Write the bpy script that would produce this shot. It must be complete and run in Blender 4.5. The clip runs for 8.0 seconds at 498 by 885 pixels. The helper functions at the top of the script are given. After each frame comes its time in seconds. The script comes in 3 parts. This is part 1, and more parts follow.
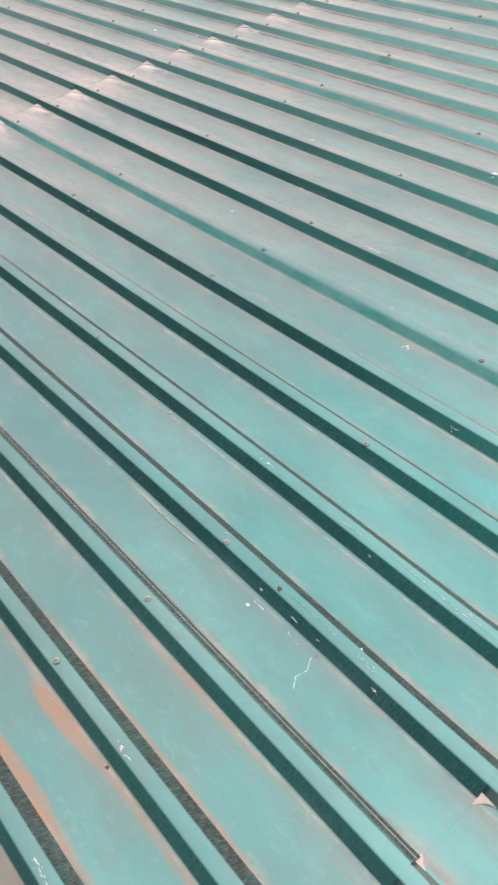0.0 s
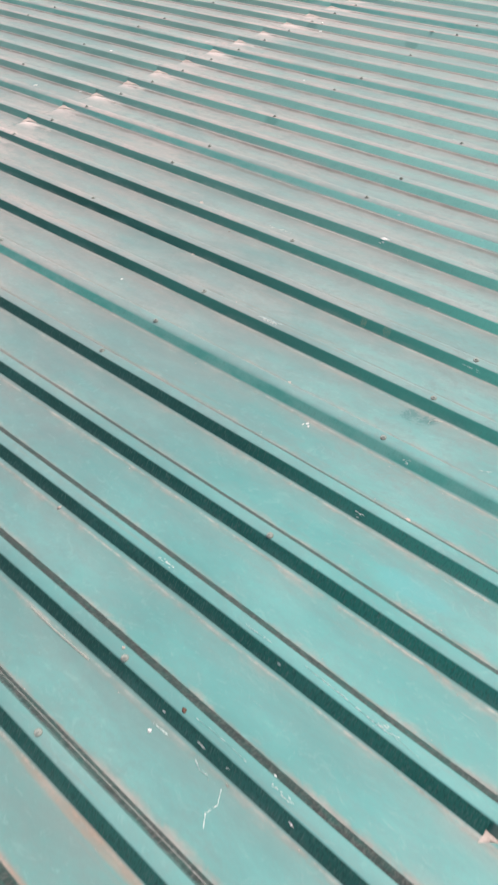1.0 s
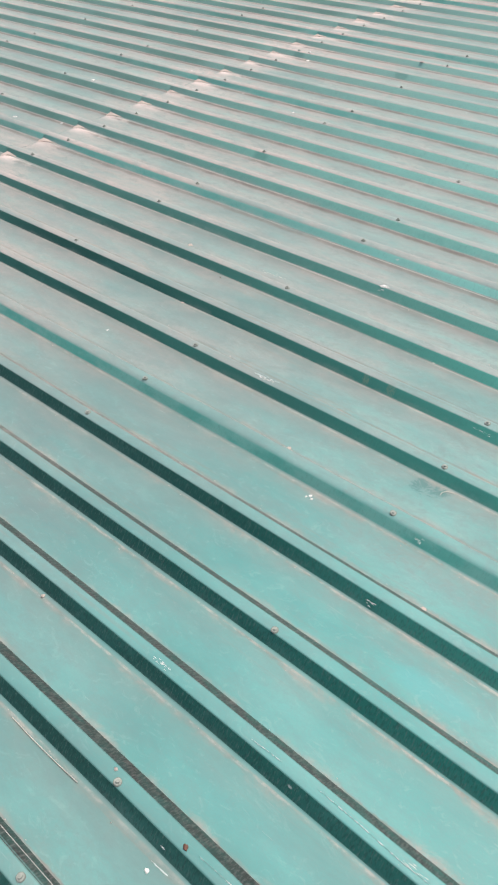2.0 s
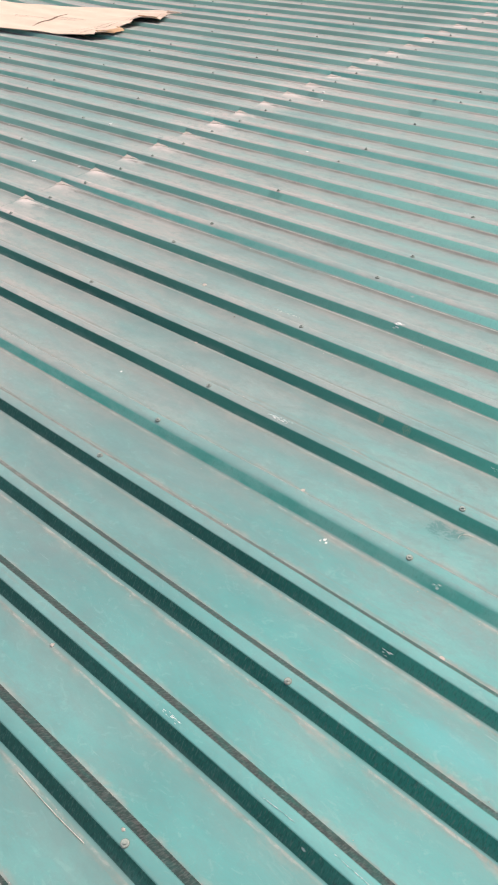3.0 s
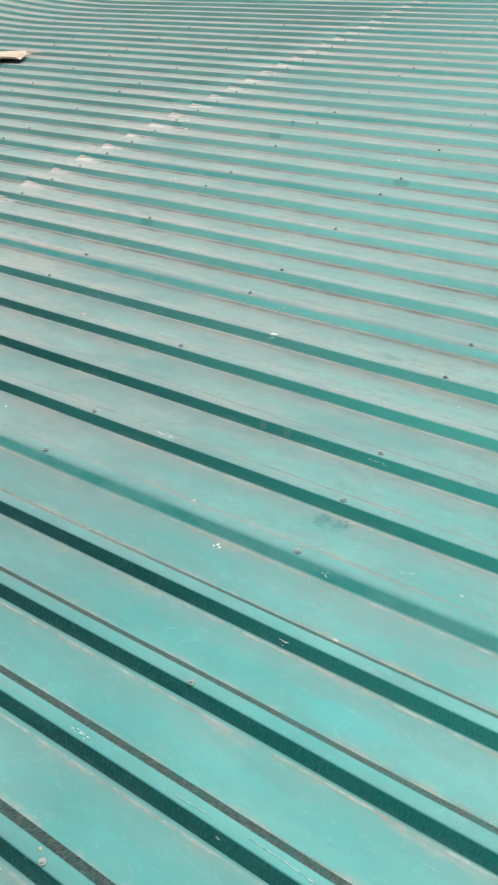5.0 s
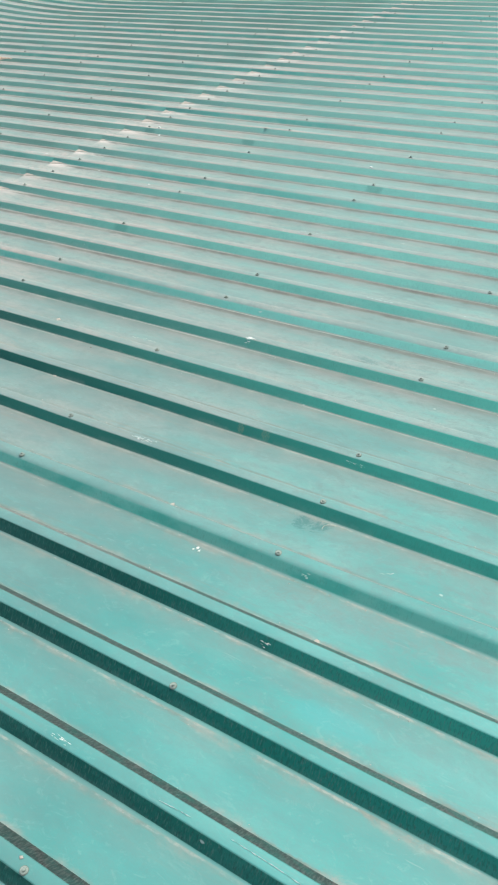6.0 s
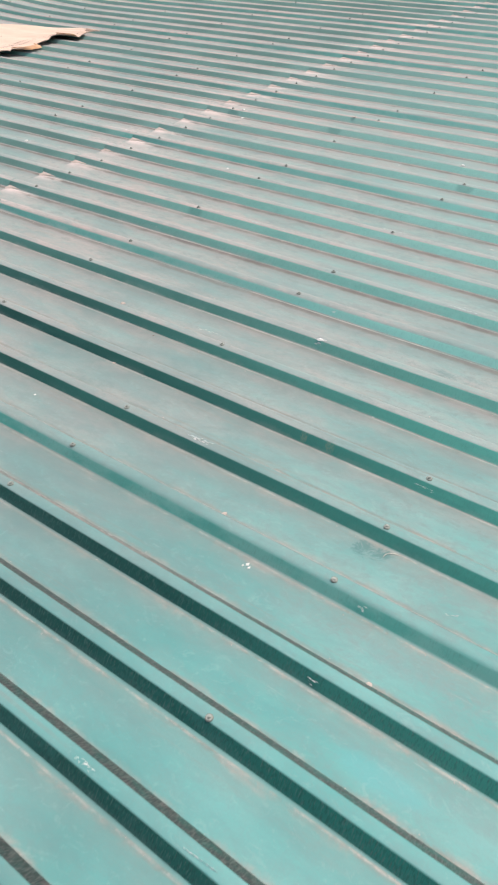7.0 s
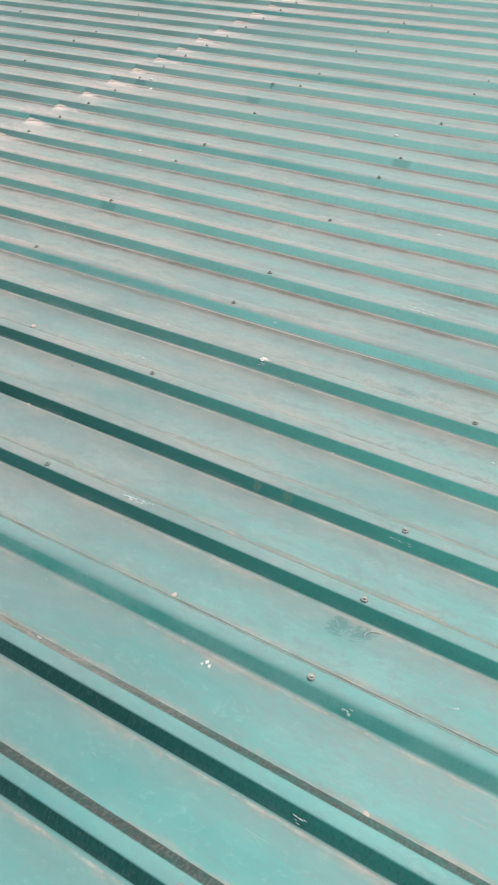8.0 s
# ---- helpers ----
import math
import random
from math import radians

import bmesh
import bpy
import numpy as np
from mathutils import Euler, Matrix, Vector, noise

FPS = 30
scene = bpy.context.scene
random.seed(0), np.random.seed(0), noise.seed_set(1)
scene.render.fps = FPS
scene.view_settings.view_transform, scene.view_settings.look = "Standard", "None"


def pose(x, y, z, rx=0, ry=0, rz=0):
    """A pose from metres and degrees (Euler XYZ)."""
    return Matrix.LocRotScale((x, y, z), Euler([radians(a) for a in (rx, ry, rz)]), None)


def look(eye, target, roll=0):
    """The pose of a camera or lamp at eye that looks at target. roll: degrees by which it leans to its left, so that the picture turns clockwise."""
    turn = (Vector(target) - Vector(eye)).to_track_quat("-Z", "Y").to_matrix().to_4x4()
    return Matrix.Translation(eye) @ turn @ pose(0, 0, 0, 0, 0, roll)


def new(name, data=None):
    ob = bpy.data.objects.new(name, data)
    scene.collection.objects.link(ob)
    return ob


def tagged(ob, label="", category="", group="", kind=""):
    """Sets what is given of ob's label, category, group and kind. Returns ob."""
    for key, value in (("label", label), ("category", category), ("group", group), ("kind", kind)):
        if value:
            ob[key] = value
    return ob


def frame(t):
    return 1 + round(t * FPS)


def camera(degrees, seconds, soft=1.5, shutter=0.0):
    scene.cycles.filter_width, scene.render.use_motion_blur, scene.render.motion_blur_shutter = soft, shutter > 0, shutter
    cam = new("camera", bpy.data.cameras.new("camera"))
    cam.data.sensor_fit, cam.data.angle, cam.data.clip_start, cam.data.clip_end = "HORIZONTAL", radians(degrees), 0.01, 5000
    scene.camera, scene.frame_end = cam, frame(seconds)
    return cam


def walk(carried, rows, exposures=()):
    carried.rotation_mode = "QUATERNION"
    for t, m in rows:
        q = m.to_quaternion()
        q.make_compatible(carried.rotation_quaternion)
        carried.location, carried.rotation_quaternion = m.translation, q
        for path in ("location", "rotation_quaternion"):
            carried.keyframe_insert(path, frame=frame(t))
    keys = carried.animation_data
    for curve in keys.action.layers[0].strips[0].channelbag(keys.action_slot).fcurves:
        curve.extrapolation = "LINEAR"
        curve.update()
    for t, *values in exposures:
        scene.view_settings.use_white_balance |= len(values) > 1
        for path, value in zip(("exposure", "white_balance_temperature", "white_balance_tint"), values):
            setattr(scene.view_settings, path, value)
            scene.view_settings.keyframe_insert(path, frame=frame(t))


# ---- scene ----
cam = camera(35.8, 8.0, soft=2.1, shutter=0.3)
PATH = [
    (0, (0.826, -0.5, 1.276), (-0.34, 0.31, -0.133), -8.6),
    (0.5, (0.815, -0.46, 1.288), (-0.265, 0.472, -0.114), -5.8),
    (1, (0.723, -0.374, 1.296), (-0.314, 0.656, -0.07), -4.2),
    (1.5, (0.587, -0.268, 1.28), (-0.419, 0.801, -0.077), -3.4),
    (1.7, (0.561, -0.266, 1.295), (-0.437, 0.811, -0.063), -2.8),
    (2.8, (0.565, -0.212, 1.319), (-0.524, 0.869, 0.036), -5.6),
    (3, (0.555, -0.212, 1.312), (-0.536, 0.872, 0.033), -5.1),
    (3.5, (0.587, -0.207, 1.329), (-0.473, 0.912, 0.054), -5.3),
    (4, (0.605, -0.213, 1.327), (-0.397, 0.966, 0.059), -5.7),
    (4.5, (0.625, -0.221, 1.328), (-0.375, 0.974, 0.074), -6.6),
    (5, (0.654, -0.227, 1.323), (-0.28, 1.029, 0.077), -6.0),
    (5.2, (0.662, -0.227, 1.323), (-0.243, 1.05, 0.078), -6.3),
    (6.3, (0.627, -0.244, 1.312), (-0.254, 1.063, 0.08), -4.6),
    (6.5, (0.609, -0.243, 1.312), (-0.315, 1.028, 0.074), -3.5),
    (7, (0.552, -0.14, 1.274), (-0.433, 1.069, 0.022), -3.0),
    (7.5, (0.486, 0.051, 1.26), (-0.43, 1.264, -0.041), -4.5),
    (8, (0.328, 0.137, 1.268), (-0.48, 1.378, -0.076), -3.6),
]
EXPOSURES = [
    (0, 0.14, 6640, 17), (1.5, 0.14, 6650, 14), (3.0, 0.10, 6640, 12), (3.5, 0.10, 6500, 9), (3.9, 0.10, 6370, 5), (4.3, 0.10, 6210, -1),
    (5.0, 0.10, 6140, -4), (6.6, 0.12, 6090, -2), (6.95, 0.10, 6640, 15), (7.4, 0.07, 6490, 10), (8, 0.04, 6480, 9),
]
walk(cam, [(t, look(eye, target, roll)) for t, eye, target, roll in PATH], EXPOSURES)

# ---- daylight ----
SUN_AZ, SUN_EL = 65.0, 67.0          # degrees: direction the light comes from (0 = +x, 90 = +y), height
world = bpy.data.worlds.new("sky")
scene.world = world
world.use_nodes = True
wn = world.node_tree.nodes
wn.clear()
sky = wn.new("ShaderNodeTexSky")
sky.sky_type = "NISHITA"
sky.sun_disc = False
sky.sun_elevation = radians(SUN_EL)
sky.sun_rotation = radians(90.0 - SUN_AZ)
sky.air_density, sky.dust_density, sky.ozone_density = 1.0, 5.0, 1.0
bg = wn.new("ShaderNodeBackground")
bg.inputs["Strength"].default_value = 0.12
wo = wn.new("ShaderNodeOutputWorld")
world.node_tree.links.new(sky.outputs[0], bg.inputs["Color"])
world.node_tree.links.new(bg.outputs[0], wo.inputs["Surface"])
lamp = bpy.data.lights.new("sun", "SUN")
lamp.energy, lamp.angle, lamp.color = 2.6, radians(1.5), (1.0, 0.95, 0.88)
sun = new("sun", lamp)
d = Vector((math.cos(radians(SUN_AZ)) * math.cos(radians(SUN_EL)), math.sin(radians(SUN_AZ)) * math.cos(radians(SUN_EL)), math.sin(radians(SUN_EL))))
sun.matrix_world = look(d * 30, (0, 0, 0))


# ---- materials ----
class Nodes:
    """Short hand for building a node material."""

    def __init__(self, name):
        self.mat = bpy.data.materials.new(name)
        self.mat.use_nodes = True
        self.tree = self.mat.node_tree
        self.bsdf = self.tree.nodes["Principled BSDF"]
        geo = self.tree.nodes.new("ShaderNodeNewGeometry")
        self.pos, self.normal = geo.outputs["Position"], geo.outputs["Normal"]
        self.face = geo.outputs["True Normal"]
        self.obj = self.tree.nodes.new("ShaderNodeTexCoord").outputs["Object"]

    def put(self, socket, value):
        if isinstance(value, bpy.types.NodeSocket):
            self.tree.links.new(value, socket)
        else:
            socket.default_value = value

    def math(self, op, a, b=0.0, c=0.0):
        n = self.tree.nodes.new("ShaderNodeMath")
        n.operation = op
        for s, v in zip(n.inputs, (a, b, c)):
            self.put(s, v)
        return n.outputs[0]

    def split(self, v):
        n = self.tree.nodes.new("ShaderNodeSeparateXYZ")
        self.put(n.inputs[0], v)
        return n.outputs

    def noise(self, scale, stretch=(1, 1, 1), detail=4.0, rough=0.55, at=None, shift=(0, 0, 0), turn=0.0, twist=0.0):
        m = self.tree.nodes.new("ShaderNodeMapping")
        self.put(m.inputs["Vector"], at or self.pos)
        m.inputs["Scale"].default_value, m.inputs["Location"].default_value = stretch, shift
        m.inputs["Rotation"].default_value = (0, 0, radians(turn))
        n = self.tree.nodes.new("ShaderNodeTexNoise")
        self.put(n.inputs["Vector"], m.outputs[0])
        n.inputs["Scale"].default_value, n.inputs["Detail"].default_value, n.inputs["Roughness"].default_value = scale, detail, rough
        n.inputs["Distortion"].default_value = twist
        return n.outputs[0]

    def span(self, v, a, b, lo=0.0, hi=1.0):
        n = self.tree.nodes.new("ShaderNodeMapRange")
        n.interpolation_type = "SMOOTHSTEP"
        for s, x in zip(n.inputs, (v, a, b, lo, hi)):
            self.put(s, x)
        return n.outputs[0]

    def mix(self, f, a, b):
        n = self.tree.nodes.new("ShaderNodeMix")
        n.data_type = "RGBA"
        self.put(n.inputs[0], f)
        for s, v in ((n.inputs[6], a), (n.inputs[7], b)):
            self.put(s, v if isinstance(v, bpy.types.NodeSocket) else (*v, 1.0))
        return n.outputs[2]

    def mul(self, *v):
        out = v[0]
        for x in v[1:]:
            out = self.math("MULTIPLY", out, x)
        return out

    def blot(self, x, y, rx, ry, ragged):
        """A soft ragged stain round a place on the roof; ragged is a noise."""
        s = self.split(self.pos)
        dx = self.math("DIVIDE", self.math("SUBTRACT", s[0], x), rx)
        dy = self.math("DIVIDE", self.math("SUBTRACT", s[1], y), ry)
        r = self.math("ADD", self.mul(dx, dx), self.mul(dy, dy))
        r = self.math("ADD", r, self.math("MULTIPLY_ADD", ragged, 2.4, -1.2))
        return self.span(r, 0.2, 1.2, 1.0, 0.0)

    def bump(self, height, strength, distance):
        n = self.tree.nodes.new("ShaderNodeBump")
        self.put(n.inputs["Height"], height)
        n.inputs["Strength"].default_value, n.inputs["Distance"].default_value = strength, distance
        self.put(self.bsdf.inputs["Normal"], n.outputs[0])

    def set(self, **values):
        for key, v in values.items():
            if isinstance(v, tuple):
                v = (*v, 1.0)
            self.put(self.bsdf.inputs[key.replace("_", " ")], v)
        return self.mat


def roof_paint():
    """Chalked green paint on steel sheet: pale where level and weathered, shaded deep in colour on the steep rib sides,
    with dust.
    """
    n = Nodes("chalked_green_roof_paint")
    x, y, z = n.split(n.pos)
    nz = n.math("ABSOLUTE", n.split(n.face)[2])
    # steep faces turn darker by slope: shading put into the rib sides' colour
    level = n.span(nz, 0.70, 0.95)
    broad = n.noise(1.1, (0.6, 1.0, 1.0), 3.0)
    cloud = n.noise(4.5, (0.45, 1.0, 1.0), 5.0)
    streak = n.noise(7.0, (0.3, 1.6, 1.0), 5.0)
    grain = n.noise(70.0, (0.4, 1.0, 1.0), 4.0)
    fine = n.noise(260.0, (1, 1, 1), 2.0)
    rag = n.noise(16.0, (0.5, 1, 1), 5.0, 0.65)
    reach = n.math("ADD", y, n.mul(x, -0.42))
    lap = n.math("SUBTRACT", x, n.math("MULTIPLY_ADD", y, 0.025, -2.575))
    lap_b = n.math("SUBTRACT", x, n.math("MULTIPLY_ADD", y, 0.03, 0.628))
    # level paint: chalky teal, with greyer and bluer clouds
    teal = n.mix(n.span(cloud, 0.3, 0.7), (0.070, 0.320, 0.300), (0.134, 0.415, 0.388))
    teal = n.mix(n.mul(n.span(streak, 0.42, 0.72, 0.0, 0.5), n.span(reach, 0.2, 1.6, 0.25, 1.0)), teal, (0.24, 0.385, 0.375))
    soot = n.noise(8.0, (0.6, 1.0, 1.0), 10.0, 0.75, shift=(1, 7, 0))
    teal = n.mix(n.mul(n.span(soot, 0.47, 0.66), n.span(broad, 0.35, 0.65, 0.15, 0.5)), teal, (0.15, 0.25, 0.245))
    # pans darker towards the left, over the nearer ribs
    left_dark = n.mul(n.span(x, 0.25, -0.9), n.span(y, 2.8, 1.0), n.span(y, -0.9, -0.2))
    teal = n.mix(n.mul(left_dark, n.span(soot, 0.35, 0.62, 0.36, 0.60)), teal, (0.13, 0.19, 0.19))
    corner = n.mul(n.span(y, 0.25, -0.45), n.span(x, 0.65, 0.05), n.span(soot, 0.3, 0.65, 0.35, 0.7))
    teal = n.mix(corner, teal, (0.13, 0.235, 0.215))
    wipe = n.noise(16.0, (0.32, 1.0, 1.0), 7.0, 0.7, shift=(2, 4, 0), turn=24.0, twist=1.2)
    wipe_b = n.noise(14.0, (0.35, 1.1, 1.0), 7.0, 0.7, shift=(7, 1, 0), turn=-33.0, twist=1.6)
    mottle = n.noise(26.0, (0.8, 1.0, 1.0), 10.0, 0.82, twist=0.8)
    teal = n.mix(n.mul(n.span(mottle, 0.44, 0.62, 0.0, 0.15), n.span(reach, 0.0, 1.2, 0.35, 1.0)), teal, (0.21, 0.32, 0.31))
    # steep paint: dark near the lower corner, paler further over and along the lapping ribs
    # the paling over the roof puts reflected sky into the rib sides' colour
    sky_paling = n.math("ADD", n.math("ADD", n.mul(n.span(y, 0.35, 1.1), 0.19), n.mul(n.span(y, 0.6, 3.0), 0.5)), n.mul(n.span(x, -1.8, 0.4), n.span(y, 0.6, 2.2), 0.55))
    sky_paling = n.math("ADD", sky_paling, n.math("MULTIPLY_ADD", broad, 0.5, -0.25))
    sky_paling = n.math("ADD", sky_paling, n.mul(n.span(x, -0.5, 0.6), n.span(y, 0.0, 0.8, 0.07, 0.30)))
    lapping = n.math("ABSOLUTE", n.math("WRAP", n.math("SUBTRACT", y, 0.8), 0.5, -0.5))
    lapping = n.mul(n.span(lapping, 0.06, 0.07, 1.0, 0.0), n.span(y, 0.5, 0.6))
    each = n.noise(1.0, (0.5, 6.0, 0.0), 2.0, 0.5, shift=(11, 3, 0))
    sky_paling = n.math("ADD", sky_paling, n.mul(n.math("MULTIPLY_ADD", each, 1.4, -0.7), n.span(y, 0.4, 1.4, 0.15, 0.6)))
    sky_paling = n.math("SUBTRACT", sky_paling, n.mul(n.span(x, 0.2, -1.2), n.span(y, 2.6, 1.4), 0.15))
    sky_paling = n.math("MINIMUM", n.math("MAXIMUM", sky_paling, 0.0), 1.0)
    deep = n.mix(sky_paling, n.mix(n.mul(n.span(y, -0.1, 0.5), n.span(x, -0.7, 0.5)), (0.023, 0.092, 0.079), (0.013, 0.132, 0.109)), (0.115, 0.48, 0.39))
    deep = n.mix(n.mul(n.span(n.noise(13.0, (0.3, 1, 1), 6.0, 0.7), 0.45, 0.7), 0.35), deep, (0.05, 0.19, 0.17))
    # distance haze painted in: rib sides greyer and paler further off
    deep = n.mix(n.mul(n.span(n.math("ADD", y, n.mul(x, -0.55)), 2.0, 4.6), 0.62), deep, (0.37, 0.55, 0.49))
    # towards the far right still more sky reflection mixed into the colour
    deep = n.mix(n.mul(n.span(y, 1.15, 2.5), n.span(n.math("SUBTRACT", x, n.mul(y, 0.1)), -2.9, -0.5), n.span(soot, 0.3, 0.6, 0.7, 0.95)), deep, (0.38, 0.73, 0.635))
    first_lap = n.span(y, 1.0, 1.4)
    soft = n.mix(first_lap, (0.095, 0.36, 0.305), n.mix(n.span(x, -1.6, 0.0), (0.14, 0.40, 0.35), (0.30, 0.68, 0.60)))
    deep = n.mix(n.mul(lapping, n.span(streak, 0.3, 0.7, 0.75, 0.95)), deep, n.mix(n.mul(n.span(rag, 0.35, 0.62), 0.4), soft, (0.27, 0.50, 0.45)))
    creep = n.mul(n.span(z, n.span(rag, 0.3, 0.7, 0.002, 0.018), 0.0, 0.0, 1.0), n.span(y, 0.6, 2.0, 0.08, 0.4), n.span(soot, 0.38, 0.6))
    deep = n.mix(creep, deep, (0.43, 0.43, 0.395))
    scuff = n.noise(300.0, (1.0, 0.22, 0.22), 4.0, 0.65)
    deep = n.mix(n.mul(n.span(scuff, 0.52, 0.66, 0.0, 0.62), n.span(y, 0.4, 0.9, 1.0, 0.25)), deep, (0.095, 0.165, 0.15))
    nick = n.noise(420.0, (0.8, 0.25, 0.25), 3.0, 0.65, shift=(4, 4, 1))
    deep = n.mix(n.mul(n.span(nick, 0.48, 0.64, 0.0, 0.38), n.span(y, 0.2, 1.2, 1.0, 0.15), n.math("SUBTRACT", 1.0, lapping)), deep, (0.022, 0.04, 0.036))
    settled = n.mul(n.span(n.math("SUBTRACT", y, n.mul(x, 0.35)), 0.62, 0.86), n.math("SUBTRACT", 1.0, lapping))
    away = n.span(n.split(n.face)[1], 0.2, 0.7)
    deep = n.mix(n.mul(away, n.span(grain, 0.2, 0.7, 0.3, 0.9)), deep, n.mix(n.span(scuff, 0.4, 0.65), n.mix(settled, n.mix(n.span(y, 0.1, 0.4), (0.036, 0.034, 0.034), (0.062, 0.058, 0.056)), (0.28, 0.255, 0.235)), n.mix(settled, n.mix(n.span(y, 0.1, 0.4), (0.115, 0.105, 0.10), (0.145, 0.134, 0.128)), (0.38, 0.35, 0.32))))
    deep = n.mix(n.mul(n.span(lap_b, 0.002, 0.010), n.span(lap_b, 0.03, 0.34, 0.6, 0.15), n.span(streak, 0.3, 0.7, 0.7, 1.0)), deep, (0.20, 0.245, 0.215))
    sifted = n.mul(n.span(lap, 0.0, -0.25), n.span(streak, 0.3, 0.7, 0.20, 0.5))
    deep = n.mix(sifted, deep, (0.11, 0.20, 0.165))
    # dark runs on a few rib sides and two dried drips
    runs = n.math("MAXIMUM", n.math("MAXIMUM", n.blot(-1.563, 2.178, 0.04, 0.03, rag), n.blot(-2.303, 3.375, 0.04, 0.03, rag)), n.math("MAXIMUM", n.blot(-0.728, 2.985, 0.04, 0.03, rag), n.blot(-1.64, 3.38, 0.04, 0.03, rag)))
    deep = n.mix(n.mul(runs, 0.3), deep, (0.03, 0.14, 0.12))
    drips = n.math("MAXIMUM", n.blot(-0.255, 1.182, 0.014, 0.02, scuff), n.blot(-0.335, 1.182, 0.012, 0.02, scuff))
    deep = n.mix(n.mul(drips, n.span(nick, 0.42, 0.56, 0.0, 0.4)), deep, (0.26, 0.29, 0.20))
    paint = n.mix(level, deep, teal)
    # dust, with sky reflection painted in: a film on level faces, thicker along the foot of the ribs and below the
    # sheet ends
    off = n.math("ABSOLUTE", n.math("WRAP", y, 0.1, -0.1))
    foot = n.mul(n.span(off, 0.033, 0.037), n.span(off, 0.038, n.span(rag, 0.3, 0.7, 0.040, 0.064), 1.0, 0.0))
    foot = n.mul(foot, n.span(n.noise(9.0, (0.4, 1, 1), 9.0, 0.75), 0.33, 0.55))
    lines = n.mul(n.span(n.noise(1.0, (0.7, 75.0, 1.0), 4.0, 0.6), 0.56, 0.66), n.span(n.noise(5.0, (0.4, 1, 1), 5.0, 0.65), 0.42, 0.6))
    lines = n.mul(lines, n.span(off, 0.055, 0.085, 1.0, 0.25))
    below = n.mul(n.span(lap, -0.7, 0.0, 0.0, 0.9), n.span(lap, 0.05, 0.75, 1.0, 0.0), n.span(cloud, 0.25, 0.6, 0.6, 1.0))
    side = n.math("WRAP", y, 0.1, -0.1)
    nook = n.mul(n.span(lap, -0.008, 0.012), n.span(lap, 0.02, n.span(rag, 0.3, 0.7, 0.10, 0.32), 1.0, 0.0), n.span(side, -0.105, -0.045), n.span(side, -0.036, -0.032, 1.0, 0.0))
    below = n.math("MAXIMUM", below, nook)
    below_b = n.mul(n.span(lap_b, -0.14, 0.0), n.span(lap_b, 0.02, 0.22, 1.0, 0.0), n.span(off, 0.045, 0.085, 0.45, 0.06), n.span(off, 0.032, 0.037), n.span(cloud, 0.3, 0.6, 0.5, 1.0))
    below = n.math("MAXIMUM", below, below_b)
    # growing with distance, this also carries grazing sky reflection as colour
    film = n.mul(n.span(reach, 0.35, 2.2, 0.08, 0.73), n.span(broad, 0.3, 0.72, 0.75, 1.2), n.span(streak, 0.25, 0.7, 0.85, 1.08))
    film = n.math("ADD", film, n.mul(n.span(reach, 3.2, 7.0), 0.2))
    clots = n.mul(n.span(n.noise(3.6, (0.4, 1.3, 1), 7.0, 0.66, shift=(5, 2, 0)), 0.48, 0.72), n.span(reach, 0.4, 1.6, 0.07, 0.2))
    film = n.mul(film, n.span(off, 0.045, 0.095, 1.15, 0.8))
    dust = n.math("MAXIMUM", n.math("ADD", film, clots), below)
    dust = n.mul(dust, n.span(mottle, 0.36, 0.60, 0.92, 1.05), n.span(wipe, 0.36, 0.64, 0.78, 1.15), n.span(wipe_b, 0.36, 0.64, 0.85, 1.1), level)
    paint = n.mix(n.math("MINIMUM", dust, 1.0), paint, n.mix(n.span(below, 0.3, 0.9), n.mix(n.span(lap, 0.6, 2.2), (0.475, 0.39, 0.352), (0.42, 0.38, 0.35)), (0.57, 0.465, 0.42)))
    paint = n.mix(n.mul(foot, level, n.span(mottle, 0.36, 0.58, 0.15, 0.9)), paint, n.mix(n.span(rag, 0.35, 0.65), (0.20, 0.195, 0.16), (0.40, 0.36, 0.31)))
    crust = n.mul(n.span(off, 0.034, 0.036), n.span(off, 0.0385, 0.042, 1.0, 0.0), n.span(n.noise(34.0, (0.5, 1, 1), 8.0, 0.75, shift=(6, 0, 0)), 0.47, 0.62), n.span(side, -0.01, 0.0, 1.0, 0.45))
    dirt = n.mul(n.span(off, 0.040, 0.0425), n.span(off, 0.044, 0.050, 1.0, 0.0), n.span(n.noise(11.0, (0.3, 1, 1), 7.0, 0.75, shift=(0, 8, 0)), 0.45, 0.6), n.span(y, 0.4, 1.6, 0.25, 0.8))
    paint = n.mix(n.mul(dirt, level, 0.7), paint, (0.19, 0.165, 0.14))
    paint = n.mix(n.mul(crust, level, 0.75), paint, (0.50, 0.475, 0.43))
    gutter = n.mul(n.span(side, 0.034, 0.036), n.span(side, 0.040, n.span(rag, 0.3, 0.7, 0.041, 0.047), 1.0, 0.0), n.span(mottle, 0.3, 0.6, 0.3, 1.0), n.span(y, -0.5, 1.2, 0.9, 0.3))
    paint = n.mix(n.mul(gutter, level, 0.85), paint, n.mix(n.span(rag, 0.35, 0.62), (0.17, 0.16, 0.145), (0.33, 0.29, 0.265)))
    wisp = n.mul(n.span(n.math("MULTIPLY_ADD", mottle, 0.5, n.mul(wipe_b, 0.5)), 0.47, 0.60), n.span(broad, 0.3, 0.6, 0.25, 0.55))
    paint = n.mix(n.mul(wisp, level, n.span(y, 0.3, 1.2, 0.4, 1.0)), paint, (0.165, 0.255, 0.24))
    dab = n.noise(42.0, (0.55, 1.0, 1.0), 7.0, 0.72, shift=(3, 8, 0), twist=1.6)
